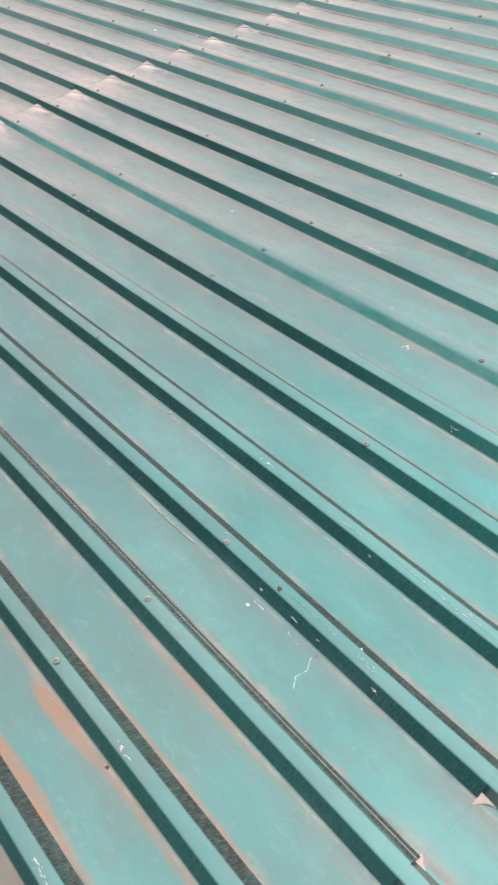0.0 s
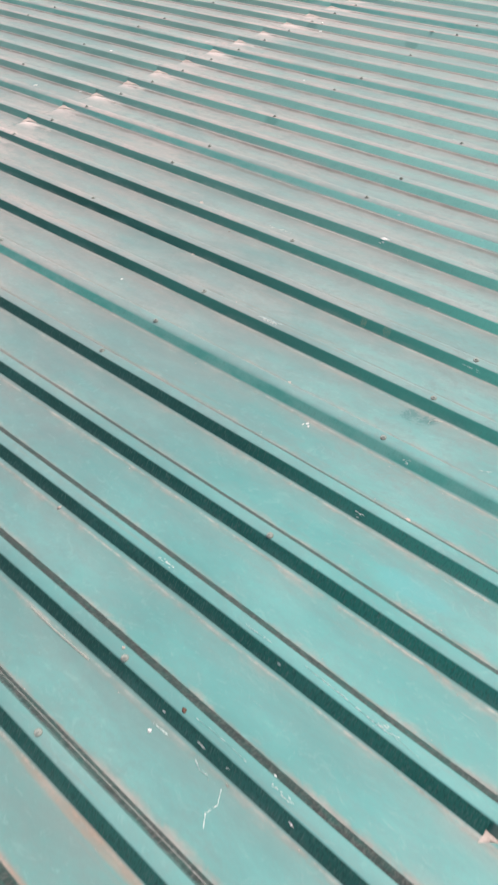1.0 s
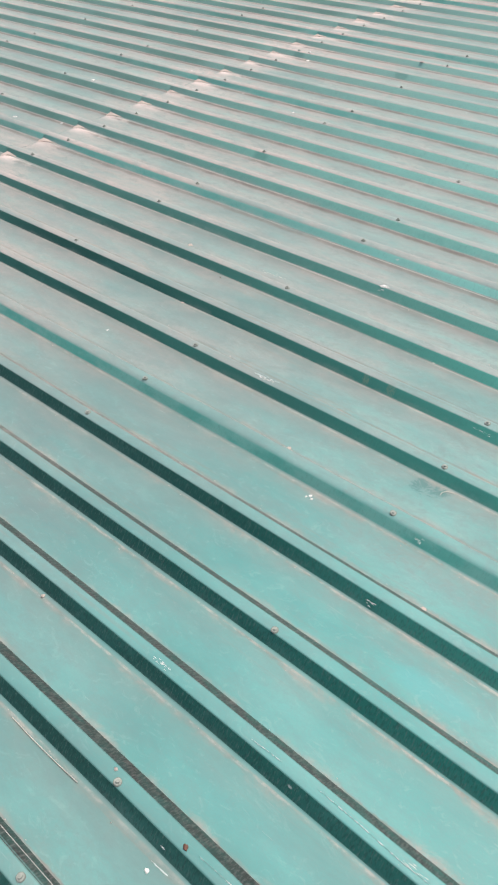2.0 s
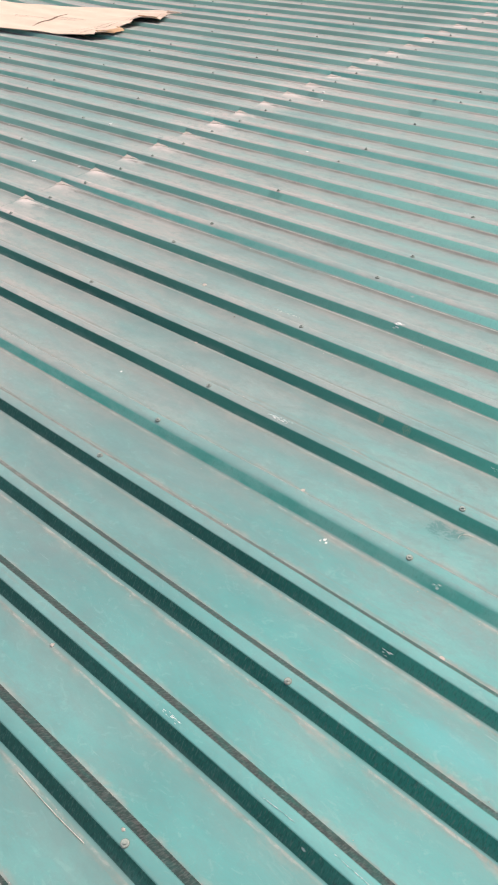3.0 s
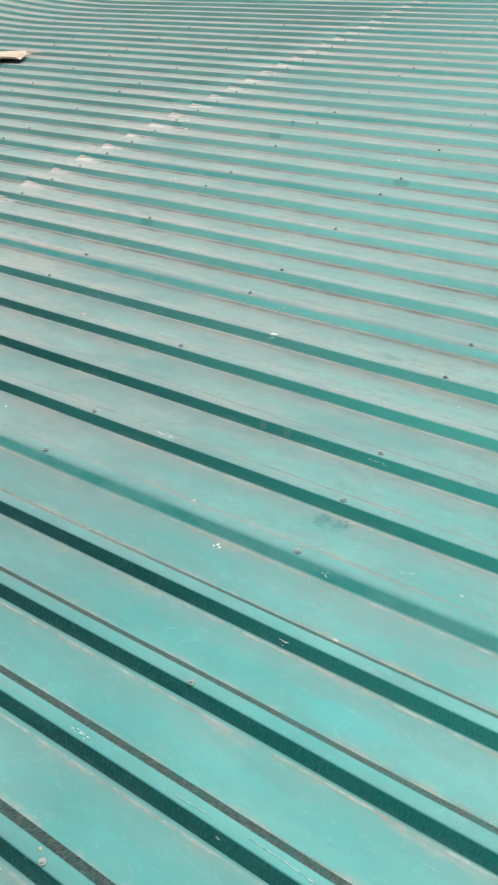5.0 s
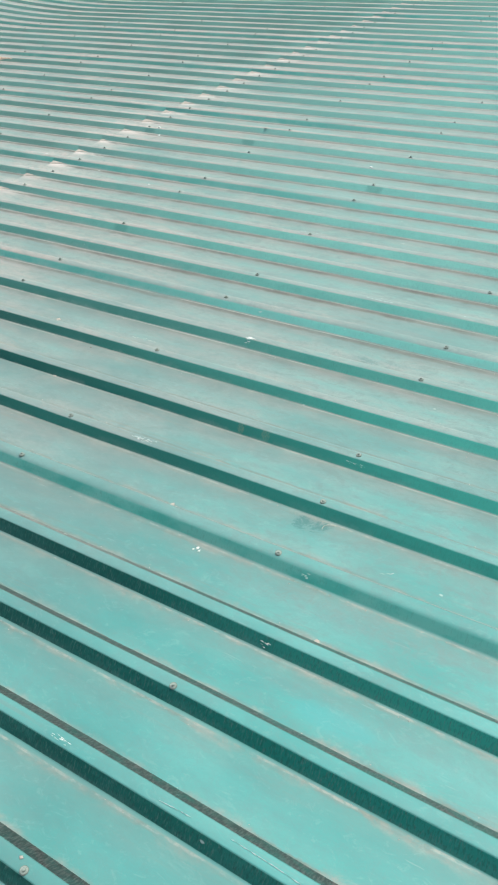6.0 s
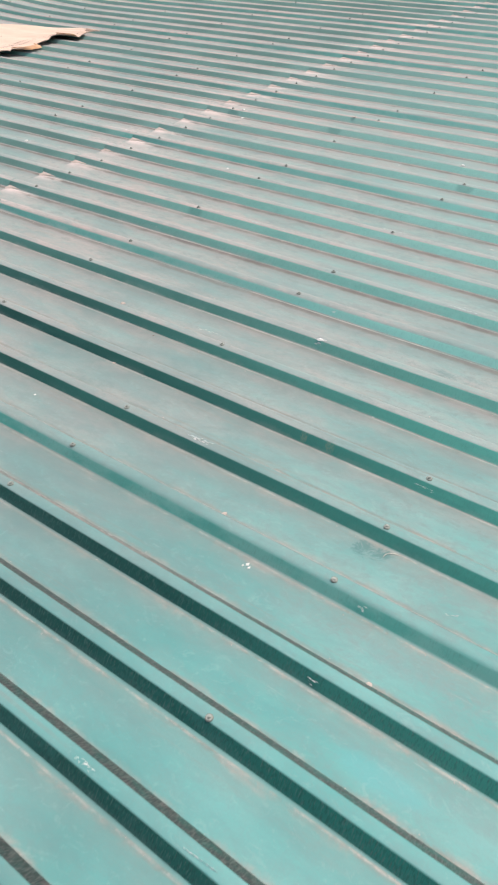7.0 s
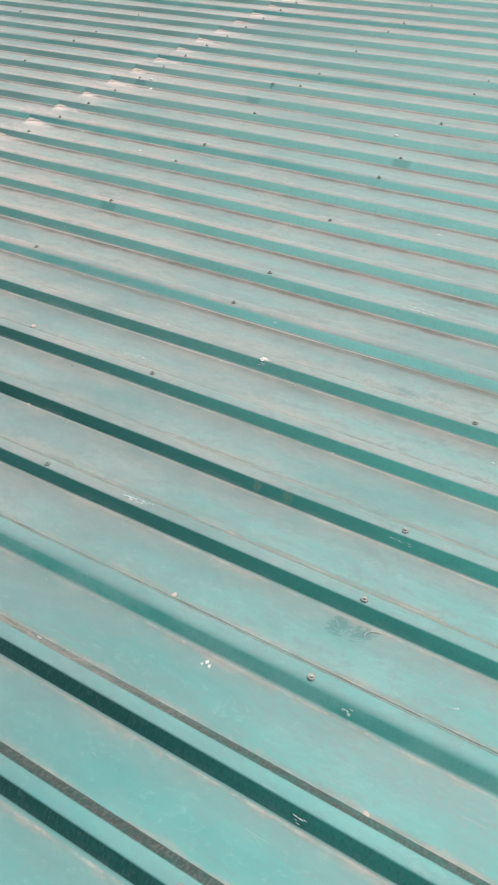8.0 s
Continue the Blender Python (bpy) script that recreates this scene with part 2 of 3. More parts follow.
    paint = n.mix(n.mul(n.span(dab, 0.50, 0.64, 0.0, 0.24), n.span(cloud, 0.3, 0.6, 0.5, 1.0), n.span(reach, -0.3, 0.9, 0.5, 1.0), level), paint, (0.155, 0.285, 0.26))
    paint = n.mix(n.mul(n.span(dab, 0.46, 0.34, 0.0, 0.20), level), paint, (0.30, 0.48, 0.45))
    # shading of the dished pans put into colour: darker towards the next rib
    pan_shade = n.mul(n.span(side, -0.112, -0.045), n.span(side, -0.032, -0.026, 1.0, 0.0), n.span(cloud, 0.3, 0.62, 0.45, 1.0), n.span(reach, 0.3, 1.6, 0.3, 0.75), n.span(y, 2.2, 3.8, 1.0, 0.3))
    paint = n.mix(n.mul(pan_shade, level), paint, n.mix(n.span(rag, 0.35, 0.65), (0.17, 0.215, 0.20), (0.235, 0.245, 0.225)))
    patch = n.noise(2.6, (0.55, 1.3, 1.0), 6.0, 0.62, shift=(9, 9, 0), twist=0.6)
    paint = n.mix(n.mul(n.span(patch, 0.46, 0.66, 0.0, 0.42), n.span(wipe, 0.3, 0.6, 0.5, 1.0), level), paint, (0.10, 0.235, 0.225))
    paint = n.mix(n.mul(lines, level, 0.3), paint, (0.27, 0.225, 0.19))
    scratch = n.math("MAXIMUM", n.span(n.noise(5.0, (1.6, 26.0, 1.0), 2.0, 0.5, turn=17.0), 0.735, 0.765), n.span(n.noise(5.0, (1.8, 30.0, 1.0), 2.0, 0.5, turn=-41.0), 0.735, 0.77))
    paint = n.mix(n.mul(scratch, level, 0.16), paint, (0.55, 0.58, 0.55))
    paint = n.mix(n.mul(n.blot(0.30, -0.665, 0.30, 0.05, rag), level, 0.75), paint, (0.24, 0.18, 0.14))
    paint = n.mix(n.mul(level, n.span(fine, 0.35, 0.7, 0.0, 0.12)), paint, (0.16, 0.24, 0.23))
    gaps = n.span(n.noise(5.0, (0.35, 2.0, 1), 6.0, 0.7, shift=(4, 6, 0)), 0.33, 0.50, 0.25, 1.0)
    ledge = n.mul(n.span(side, n.span(rag, 0.3, 0.7, -0.070, -0.056), -0.050), n.span(side, -0.0400, -0.0375, 1.0, 0.0), n.span(y, 1.35, 1.95), n.span(y, 2.8, 5.0, 1.0, 0.3), gaps)
    paint = n.mix(n.mul(ledge, level, 0.9), paint, n.mix(n.span(rag, 0.35, 0.65), (0.13, 0.115, 0.10), (0.20, 0.18, 0.16)))
    rim = n.mul(n.span(side, -0.0395, -0.0375), n.span(side, -0.0350, -0.0335, 1.0, 0.0), n.span(y, 0.6, 1.8, 0.12, 0.55), n.span(n.noise(7.0, (0.5, 2.0, 1), 7.0, 0.72, shift=(8, 3, 0)), 0.42, 0.58))
    paint = n.mix(n.mul(rim, level), paint, (0.44, 0.41, 0.375))
    # rust creeping from the foot of two ribs
    rust = n.math("MAXIMUM", n.blot(0.055, -0.450, 0.13, 0.018, rag), n.blot(0.12, -0.556, 0.18, 0.018, rag))
    rust = n.math("MAXIMUM", rust, n.mul(n.blot(0.22, -0.362, 0.35, 0.009, rag), 0.55))
    rust = n.math("MAXIMUM", rust, n.math("MAXIMUM", n.mul(n.blot(0.25, -0.44, 0.5, 0.011, rag), 0.5), n.mul(n.blot(0.16, -0.242, 0.24, 0.011, rag), 0.5)))
    paint = n.mix(n.mul(rust, level, n.span(grain, 0.3, 0.7, 0.45, 0.8)), paint, (0.43, 0.225, 0.14))
    # a fresh turquoise patch and two dark smudges
    paint = n.mix(n.mul(n.blot(0.29, 0.49, 0.10, 0.03, cloud), level, 0.18), paint, (0.08, 0.47, 0.50))
    paint = n.mix(n.mul(n.math("MAXIMUM", n.blot(0.006, 0.942, 0.040, 0.026, n.span(mottle, 0.36, 0.64)), n.mul(n.blot(-0.17, 1.665, 0.04, 0.018, n.span(mottle, 0.36, 0.64)), 0.6)), level, 0.7), paint, (0.07, 0.19, 0.18))
    mud = n.math("MAXIMUM", n.blot(0.24, 0.722, 0.30, 0.04, rag), n.mul(n.blot(0.35, 0.93, 0.30, 0.05, rag), 0.7))
    paint = n.mix(n.mul(mud, level, n.span(mottle, 0.38, 0.60, 0.05, 0.35)), paint, (0.22, 0.275, 0.26))
    # pale chips
    chips = n.span(n.noise(34.0, (0.7, 1, 1), 1.0, 0.4, shift=(3, 1, 0)), 0.80, 0.83)
    paint = n.mix(n.mul(chips, 0.55), paint, (0.62, 0.66, 0.63))
    paint = n.mix(n.mul(nook, level, n.span(mottle, 0.3, 0.6, 0.6, 1.0), n.span(each, 0.35, 0.6, 0.55, 1.0)), paint, (0.72, 0.62, 0.57))
    rough = n.math("ADD", n.span(dust, 0.0, 0.7, 0.5, 0.72), n.math("MULTIPLY_ADD", cloud, 0.2, -0.1))
    n.bump(n.math("ADD", n.mul(grain, 0.35), n.math("ADD", n.mul(fine, 0.2), n.mul(dust, 0.8))), 0.35, 0.0012)
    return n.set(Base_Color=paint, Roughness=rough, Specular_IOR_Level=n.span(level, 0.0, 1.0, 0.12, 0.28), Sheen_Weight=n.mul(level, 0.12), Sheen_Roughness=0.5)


def plain(name, a, b, scale, rough, metal=0.0, relief=0.3, depth=0.001, stretch=(1, 1, 1)):
    n = Nodes(name)
    big, small = n.noise(scale, stretch, 4.0), n.noise(scale * 9, stretch, 3.0)
    col = n.mix(n.span(n.math("MULTIPLY_ADD", small, 0.4, n.mul(big, 0.6)), 0.3, 0.7), a, b)
    n.bump(small, relief, depth)
    return n.set(Base_Color=col, Roughness=rough, Metallic=metal)


PAINT = roof_paint()
CARD = plain("corrugated_cardboard", (0.69, 0.515, 0.395), (0.76, 0.585, 0.46), 5.0, 0.9, stretch=(1, 3, 1))
FLAP = plain("inner_brown_paper", (0.48, 0.27, 0.14), (0.62, 0.40, 0.24), 25.0, 0.9)
INK = plain("faded_carton_ink", (0.30, 0.23, 0.175), (0.40, 0.315, 0.25), 40.0, 0.9)
CREASE = plain("torn_brown_paper", (0.10, 0.055, 0.03), (0.2, 0.11, 0.06), 30.0, 0.95)
STEEL = plain("weathered_zinc_screw", (0.25, 0.28, 0.245), (0.39, 0.42, 0.375), 160.0, 0.6, 0.2)
RUBBER = plain("dusty_grey_washer", (0.13, 0.15, 0.13), (0.25, 0.275, 0.24), 200.0, 0.8)
DUST = plain("pale_pink_dust", (0.46, 0.385, 0.335), (0.60, 0.515, 0.46), 30.0, 0.95, relief=0.8, depth=0.002)
LIME = plain("dried_white_droppings", (0.66, 0.66, 0.62), (0.85, 0.85, 0.82), 120.0, 0.85)
SCORE = plain("scored_pale_paint", (0.36, 0.50, 0.48), (0.66, 0.72, 0.70), 260.0, 0.85)
EDGE = plain("worn_sheet_edge", (0.30, 0.31, 0.29), (0.46, 0.46, 0.43), 90.0, 0.7, stretch=(0.3, 1, 1))
STRAW = plain("bleached_straw", (0.55, 0.52, 0.44), (0.75, 0.72, 0.64), 200.0, 0.8)
REDDISH = plain("red_brown_scrap", (0.09, 0.045, 0.03), (0.17, 0.08, 0.05), 200.0, 0.7)
RENDERED = plain("pale_wall_render", (0.48, 0.46, 0.42), (0.58, 0.56, 0.52), 1.5, 0.9)
EARTH = plain("dry_ground", (0.22, 0.19, 0.14), (0.14, 0.16, 0.09), 0.3, 0.95, relief=0.5, depth=0.02)


def mesh_of(name, bm, material, smooth=False):
    me = bpy.data.meshes.new(name)
    bm.normal_update()
    if smooth:
        for f in bm.faces:
            f.smooth = True
    bm.to_mesh(me)
    bm.free()
    me.materials.append(material)
    return me


def part(name, bm, material, parent=None, label="", smooth=False):
    ob = new(name, mesh_of(name, bm, material, smooth))
    ob.parent = parent
    return tagged(ob, label)


# ---- the roof ----
PITCH = 0.2
BEND = -5.3                                    # here the roof begins to curve upwards


def lift(x):
    """Height of the roof's long curve."""
    return 0.042 * max(0.0, BEND - x) ** 2


RIB = ((-0.0385, 0), (-0.0340, 0), (-0.0320, 0.0010), (-0.0308, 0.0026), (-0.0146, 0.0222), (-0.0134, 0.0236), (-0.0118, 0.0247), (-0.0095, 0.0252), (0, 0.0256),
       (0.0110, 0.0252), (0.0138, 0.0247), (0.0156, 0.0236), (0.0168, 0.0222), (0.0356, 0.0026), (0.0370, 0.0010), (0.0392, 0), (0.0440, 0))
SOFT_NEAR = ((-0.0385, 0), (-0.0335, 0.0004), (-0.0312, 0.0016), (-0.0296, 0.0034), (-0.0165, 0.0192), (-0.0146, 0.0210), (-0.0115, 0.0230), (-0.0065, 0.0248), (0.0010, 0.0258), (0.0100, 0.0258))
FAR_SIDE = ((0.0050, 0.0236), (0.0165, 0.0224), (0.0188, 0.0206), (0.0358, 0.0022), (0.0370, 0.0006), (0.0392, 0), (0.0440, 0))


def sheet_profile(first):
    """Across one sheet: from under the neighbour's edge on the rib 'first' to the edge that laps over the rib five further on."""
    pts = [(first * PITCH + o, h) for o, h in FAR_SIDE]
    for k in range(5):
        y = (first + k) * PITCH
        if k:
            pts += [(y + o, h) for o, h in RIB]
        pts += [(y + o, 0.0) for o in (0.06, 0.085, 0.115, 0.14)]
    y = (first + 5) * PITCH
    if first + 5 < 0:
        # the edge reaches half way down the far side
        pts += [(y + o, h) for o, h in RIB[:-4]] + [(y + 0.0222, 0.0166), (y + 0.0275, 0.0110)]
    else:
        pts += [(y + o, h) for o, h in SOFT_NEAR] + [(y + 0.0160, 0.0254), (y + 0.0176, 0.0250), (y + 0.0208, 0.0222)]
    return pts


def roof_sheet(first, x0, x1, base, step, skew0, skew1, lip):
    """One ribbed sheet; its ends lie at x0 + skew0 y and x1 + skew1 y; base lifts it over the sheet below it."""
    pts, count = sheet_profile(first), max(2, round((x1 - x0) / step))
    bm, rows = bmesh.new(), []
    stops = [i / count for i in range(count + 1)] + [1 - e / (x1 - x0) for e in (0.01, 0.025)]
    for f in sorted(stops):
        row = []
        for y, h in pts:
            x = (x0 + skew0 * y) * (1 - f) + (x1 + skew1 * y) * f
            sway = 0.0022 * noise.noise((x * 0.9, round(y / PITCH) * 3.1, 7.0))
            sway += 0.0055 * math.exp(-(((y - 0.2) / 0.33) ** 4)) / (1 + math.exp((x - 0.25) * 9))
            swell = 0.0016 * noise.noise((x * 2.2, y * 5.0, 2.0)) + 0.0016 * noise.noise((x * 0.7, y * 1.3, 5.0))
            # the lower end rides up on the sheet below and spreads a little
            ride = max(0.0, 1 - (1 - f) * (x1 - x0) / 0.30) ** 2
            o = y - round(y / PITCH) * PITCH
            spread = 0.0012 * ride * max(-1.0, min(1.0, o / 0.03)) * max(0.0, min(1.0, (0.06 - abs(o)) / 0.02))
            if x0 > -9:
                spread -= 0.0085 * max(0.0, 1 - max(0.0, f * (x1 - x0) - 0.17) / 0.40) * math.copysign(max(0.0, min(1.0, (abs(o) - 0.014) / 0.016)), o) * max(0.0, min(1.0, (0.06 - abs(o)) / 0.02))
            row.append(bm.verts.new((x, y + sway + spread, h + base + swell + 0.0003 * ride + lift(x))))
        rows.append(row)
    for a, b in zip(rows, rows[1:]):
        for k in range(len(pts) - 1):
            bm.faces.new((a[k], b[k], b[k + 1], a[k + 1]))
    # the steel's thickness along the lower end; the lapping edge's lip is widened to fit the camera's view
    for edge, drop in ((rows[-1], Vector((0, 0, -lip))), ([r[-1] for r in rows], Vector((0, 0.0015, -0.0008)))):
        brim = [bm.verts.new(v.co) for v in edge]
        low = [bm.verts.new(v.co + drop) for v in edge]
        for k in range(len(edge) - 1):
            bm.faces.new((brim[k], low[k], low[k + 1], brim[k + 1])).material_index = int(drop.y > 0)
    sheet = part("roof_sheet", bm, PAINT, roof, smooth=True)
    sheet.data.materials.append(EDGE)
    return sheet


roof = tagged(new("roof"), "green ribbed steel sheet roof, chalked and dusty", "roof", kind="structure")
for first in range(-16, 49, 5):
    near = -6 <= first <= 29
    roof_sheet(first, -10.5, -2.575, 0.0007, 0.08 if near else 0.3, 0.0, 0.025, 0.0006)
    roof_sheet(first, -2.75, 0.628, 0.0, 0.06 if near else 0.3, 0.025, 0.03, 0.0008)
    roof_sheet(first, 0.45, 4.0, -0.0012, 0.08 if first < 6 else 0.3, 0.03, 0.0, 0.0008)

# ---- screws ----
SCREW_ROWS = ((-0.025, 0.033), (-0.835, 0.033), (-1.635, 0.036), (-2.42, 0.03), (-3.22, 0.033), (-4.03, 0.033), (-4.82, 0.033), (-5.62, 0.033), (-6.4, 0.033), (0.76, 0.033), (1.55, 0.033))


def disc(bm, r, z0, z1, sides, r1=None):
    lo = [bm.verts.new((r * math.cos(2 * math.pi * k / sides), r * math.sin(2 * math.pi * k / sides), z0)) for k in range(sides)]
    r1 = r if r1 is None else r1
    hi = [bm.verts.new((r1 * math.cos(2 * math.pi * k / sides), r1 * math.sin(2 * math.pi * k / sides), z1)) for k in range(sides)]
    for k in range(sides):
        bm.faces.new((lo[k], lo[(k + 1) % sides], hi[(k + 1) % sides], hi[k]))
    bm.faces.new(hi)


def screw_meshes():
    bm = bmesh.new()
    disc(bm, 0.0078, -0.001, 0.0012, 14)
    washer = mesh_of("washer", bm, RUBBER)
    bm = bmesh.new()
    disc(bm, 0.0068, 0.0012, 0.0026, 14, 0.0062)
    disc(bm, 0.0040, 0.0026, 0.0062, 6, 0.0036)
    return washer, mesh_of("hex_head", bm, STEEL)


WASHER, HEAD = screw_meshes()
rng = random.Random(4)
for row, (c, skew) in enumerate(SCREW_ROWS):
    for k in range(-6, 38):
        m = k % 5
        odd = row in (2, 5, 7) or (row == 0 and (k >= 6 or k < 0)) or (row == 1 and k < 4)
        keep = row in (3, 9) or (m in (1, 3, 4) if odd else m in (0, 2, 4))
        if not keep or (row > 8 and k > 6):
            continue
        y = k * PITCH + rng.uniform(-0.003, 0.003)
        x = c + skew * y + rng.uniform(-0.004, 0.004)
        z = 0.0262 + lift(x) + (0.0016 if x < -2.575 + 0.025 * y else -0.0018 if x > 0.63 else 0.0)
        screw = new("screw", WASHER)
        screw.matrix_basis = pose(x, y, z, rng.uniform(-6, 6), rng.uniform(-6, 6), rng.uniform(0, 60))
        screw.parent = roof
        head = new("hex_head", HEAD)
        head.parent = screw

# ---- dust drifted against the ribs below the sheet ends ----


def dust_heaps():
    r, bm = random.Random(9), bmesh.new()

    def heap(x, y, length, width, height, side):
        """A low wedge in the corner between a rib's foot and a sheet's end; side: -1 on the rib's near foot, 1 on the far one."""
        nx, ny, grid = 7, 4, []
        for i in range(nx):
            line = []
            for j in range(ny):
                u, v = i / (nx - 1), j / (ny - 1)
                reach = length * (1 - 0.75 * v) * (1 + 0.25 * noise.noise((x * 9 + i, y * 7 + j, 1)))
                h = height * (1 - u) * (1 - v) + 0.0012 * noise.noise((x * 40 + i * 3, y * 40 + j * 3, 4)) - 0.0015 * (u == 1 or v == 1)
                px, py = x - 0.004 + u * reach, y + side * (v * width * (1 - 0.6 * u) - 0.007)
                line.append(bm.verts.new((px, py, 0.0008 + max(h, -0.002))))
            grid.append(line)
        for a, b in zip(grid, grid[1:]):
            for j in range(ny - 1):
                bm.faces.new((a[j], b[j], b[j + 1], a[j + 1]) if side > 0 else (a[j], a[j + 1], b[j + 1], b[j]))

    for k in range(0, 40):
        y = k * PITCH
        heap(-2.575 + 0.025 * y, y - 0.026, r.uniform(0.09, 0.15), r.uniform(0.035, 0.055), r.uniform(0.005, 0.008), -1)
    for k in range(-4, 6):
        y = k * PITCH
        heap(0.630 + 0.03 * y, y - 0.025, r.uniform(0.044, 0.056), r.uniform(0.030, 0.038), 0.0030, -1)
        heap(0.630 + 0.03 * y, y + 0.030, r.uniform(0.036, 0.044), r.uniform(0.022, 0.028), 0.0025, 1)
    return bm


tagged(part("dust_drift", dust_heaps(), DUST, smooth=True), "pale pink dust drifted below the sheet ends", "dust", kind="stuff")


# ---- walls under the roof and the ground round the building ----


def box(bm, x0, x1, y0, y1, z0, z1):
    bmesh.ops.create_cube(bm, size=1.0, matrix=Matrix.LocRotScale(((x0 + x1) / 2, (y0 + y1) / 2, (z0 + z1) / 2), None, (x1 - x0, y1 - y0, z1 - z0)))


GROUND = -3.4


def long_wall(y0, y1):
    """A wall whose top follows the roof's curve."""
    bm, xs = bmesh.new(), [-10.4 + 0.6 * k for k in range(24)]
    rings = [[bm.verts.new((x, y, z)) for y, z in ((y0, GROUND), (y1, GROUND), (y1, lift(x) - 0.012), (y0, lift(x) - 0.012))] for x in xs]
    for a, b in zip(rings, rings[1:]):
        for k in range(4):
            bm.faces.new((a[k], b[k], b[(k + 1) % 4], a[(k + 1) % 4]))
    bm.faces.new(rings[0])
    bm.faces.new(rings[-1][::-1])
    bmesh.ops.recalc_face_normals(bm, faces=bm.faces)
    return bm


tagged(part("wall_south", long_wall(-3.10, -2.88), RENDERED), "pale rendered wall under the roof", "wall", kind="structure")
tagged(part("wall_north", long_wall(9.40, 9.62), RENDERED), "pale rendered wall under the roof", "wall", kind="structure")
for wall_name, wx, top in (("wall_west", -10.4, lift(-10.2) - 0.03), ("wall_east", 3.2, -0.012)):
    bm = bmesh.new()
    box(bm, wx, wx + 0.2, -2.879, 9.399, GROUND, top)
    tagged(part(wall_name, bm, RENDERED), "pale rendered wall under the roof", "wall", kind="structure")
bm = bmesh.new()
bmesh.ops.create_grid(bm, x_segments=40, y_segments=40, size=1500, matrix=Matrix.Translation((0, 0, GROUND)))
tagged(part("ground", bm, EARTH), "dry earth and sparse grass round the building", "ground", kind="structure")

# ---- the sheet of cardboard lying on the ribs ----
CARD_EDGE = ((0.0, -4.63), (0.08, -4.60), (0.13, -4.66), (0.20, -4.57), (0.32, -4.53), (0.36, -4.62), (0.48, -4.61), (0.60, -4.70),
             (0.66, -4.66), (0.70, -4.52), (0.84, -4.60), (0.90, -4.56), (0.93, -4.49), (0.95, -4.60), (1.0, -4.74))


def card_edge(v):
    for (a, xa), (b, xb) in zip(CARD_EDGE, CARD_EDGE[1:]):
        if v <= b:
            return xa + (xb - xa) * (v - a) / (b - a)
    return CARD_EDGE[-1][1]


def card_at(u, v):
    """A place on the cardboard's upper side: u from its far left end to the torn end, v across the ribs."""
    x = -7.3 + u * (card_edge(v) + 7.3)
    y = 3.600 - 0.22 * max(0.0, -5.2 - x) + v * (0.90 - 0.11 * max(0.0, -4.8 - x)) + 0.015 * noise.noise((x * 1.2, v, 3)) * (1 - v) + 0.02 * noise.noise((x * 2.0, 1, 8))
    rib = math.cos((y / PITCH) * 2 * math.pi)
    z = 0.036 + lift(x) + 0.003 * rib + 0.006 * noise.noise((x * 1.7, y * 2.1, 6))
    z += 0.006 * max(0.0, 1 - v / 0.25) ** 2 * max(0.0, min(1.0, (-4.95 - x) / 0.5)) + 0.046 * max(0.0, 1 - (1 - u) * 8) * (0.4 + noise.noise(((3.615 + 0.9 * v) * 7, 2, 2)))
    return Vector((x, y, z))


def card_board():
    bm, nu, nv, t = bmesh.new(), 60, 45, 0.005
    top = [[bm.verts.new(card_at(i / nu, j / nv)) for j in range(nv + 1)] for i in range(nu + 1)]
    low = [[bm.verts.new(v.co - Vector((0, 0, t))) for v in line] for line in top]
    for i in range(nu):
        for j in range(nv):
            bm.faces.new((top[i][j], top[i + 1][j], top[i + 1][j + 1], top[i][j + 1]))
            bm.faces.new((low[i][j], low[i][j + 1], low[i + 1][j + 1], low[i + 1][j]))
    rim = [(i, 0) for i in range(nu)] + [(nu, j) for j in range(nv)] + [(i, nv) for i in range(nu, 0, -1)] + [(0, j) for j in range(nv, -1, -1)]
    for (a, b), (c, e) in zip(rim, rim[1:]):
        bm.faces.new((top[a][b], low[a][b], low[c][e], top[c][e]))
    return bm


def on_card(u0, v0, u1, v1, wide, wobble=0.0, raised=0.001):
    """A narrow strip lying on the cardboard, from one place of it to another."""
    bm, pairs, count = bmesh.new(), [], 14
    for k in range(count + 1):
        f = k / count
        u, v = u0 + (u1 - u0) * f, v0 + (v1 - v0) * f + wobble * noise.noise((f * 5, u0 * 9, 1))
        w = wide * (1.0 if wobble == 0 else 0.25 + math.sin(math.pi * f))
        u *= 2.7 / (card_edge(v) + 7.3)
        along = abs(v1 - v0) > abs(u1 - u0)
        pairs.append([bm.verts.new(card_at(u + (0.33 * s * w if along else 0), v + (0 if along else s * w)) + Vector((0, 0, raised))) for s in (-0.5, 0.5)])
    for a, b in zip(pairs, pairs[1:]):
        bm.faces.new((a[0], b[0], b[1], a[1]))
    return bm


card = tagged(part("cardboard_sheet", card_board(), CARD, smooth=False), "flattened tan cardboard carton, torn, lying across the roof ribs", "cardboard")
part("crease", on_card(0.700, 0.17, 0.672, 0.70, 0.030, 0.008), CREASE, card, "dark split in the cardboard")
part("crease", on_card(0.885, 0.10, 0.945, 0.62, 0.006, 0.03), CREASE, card)


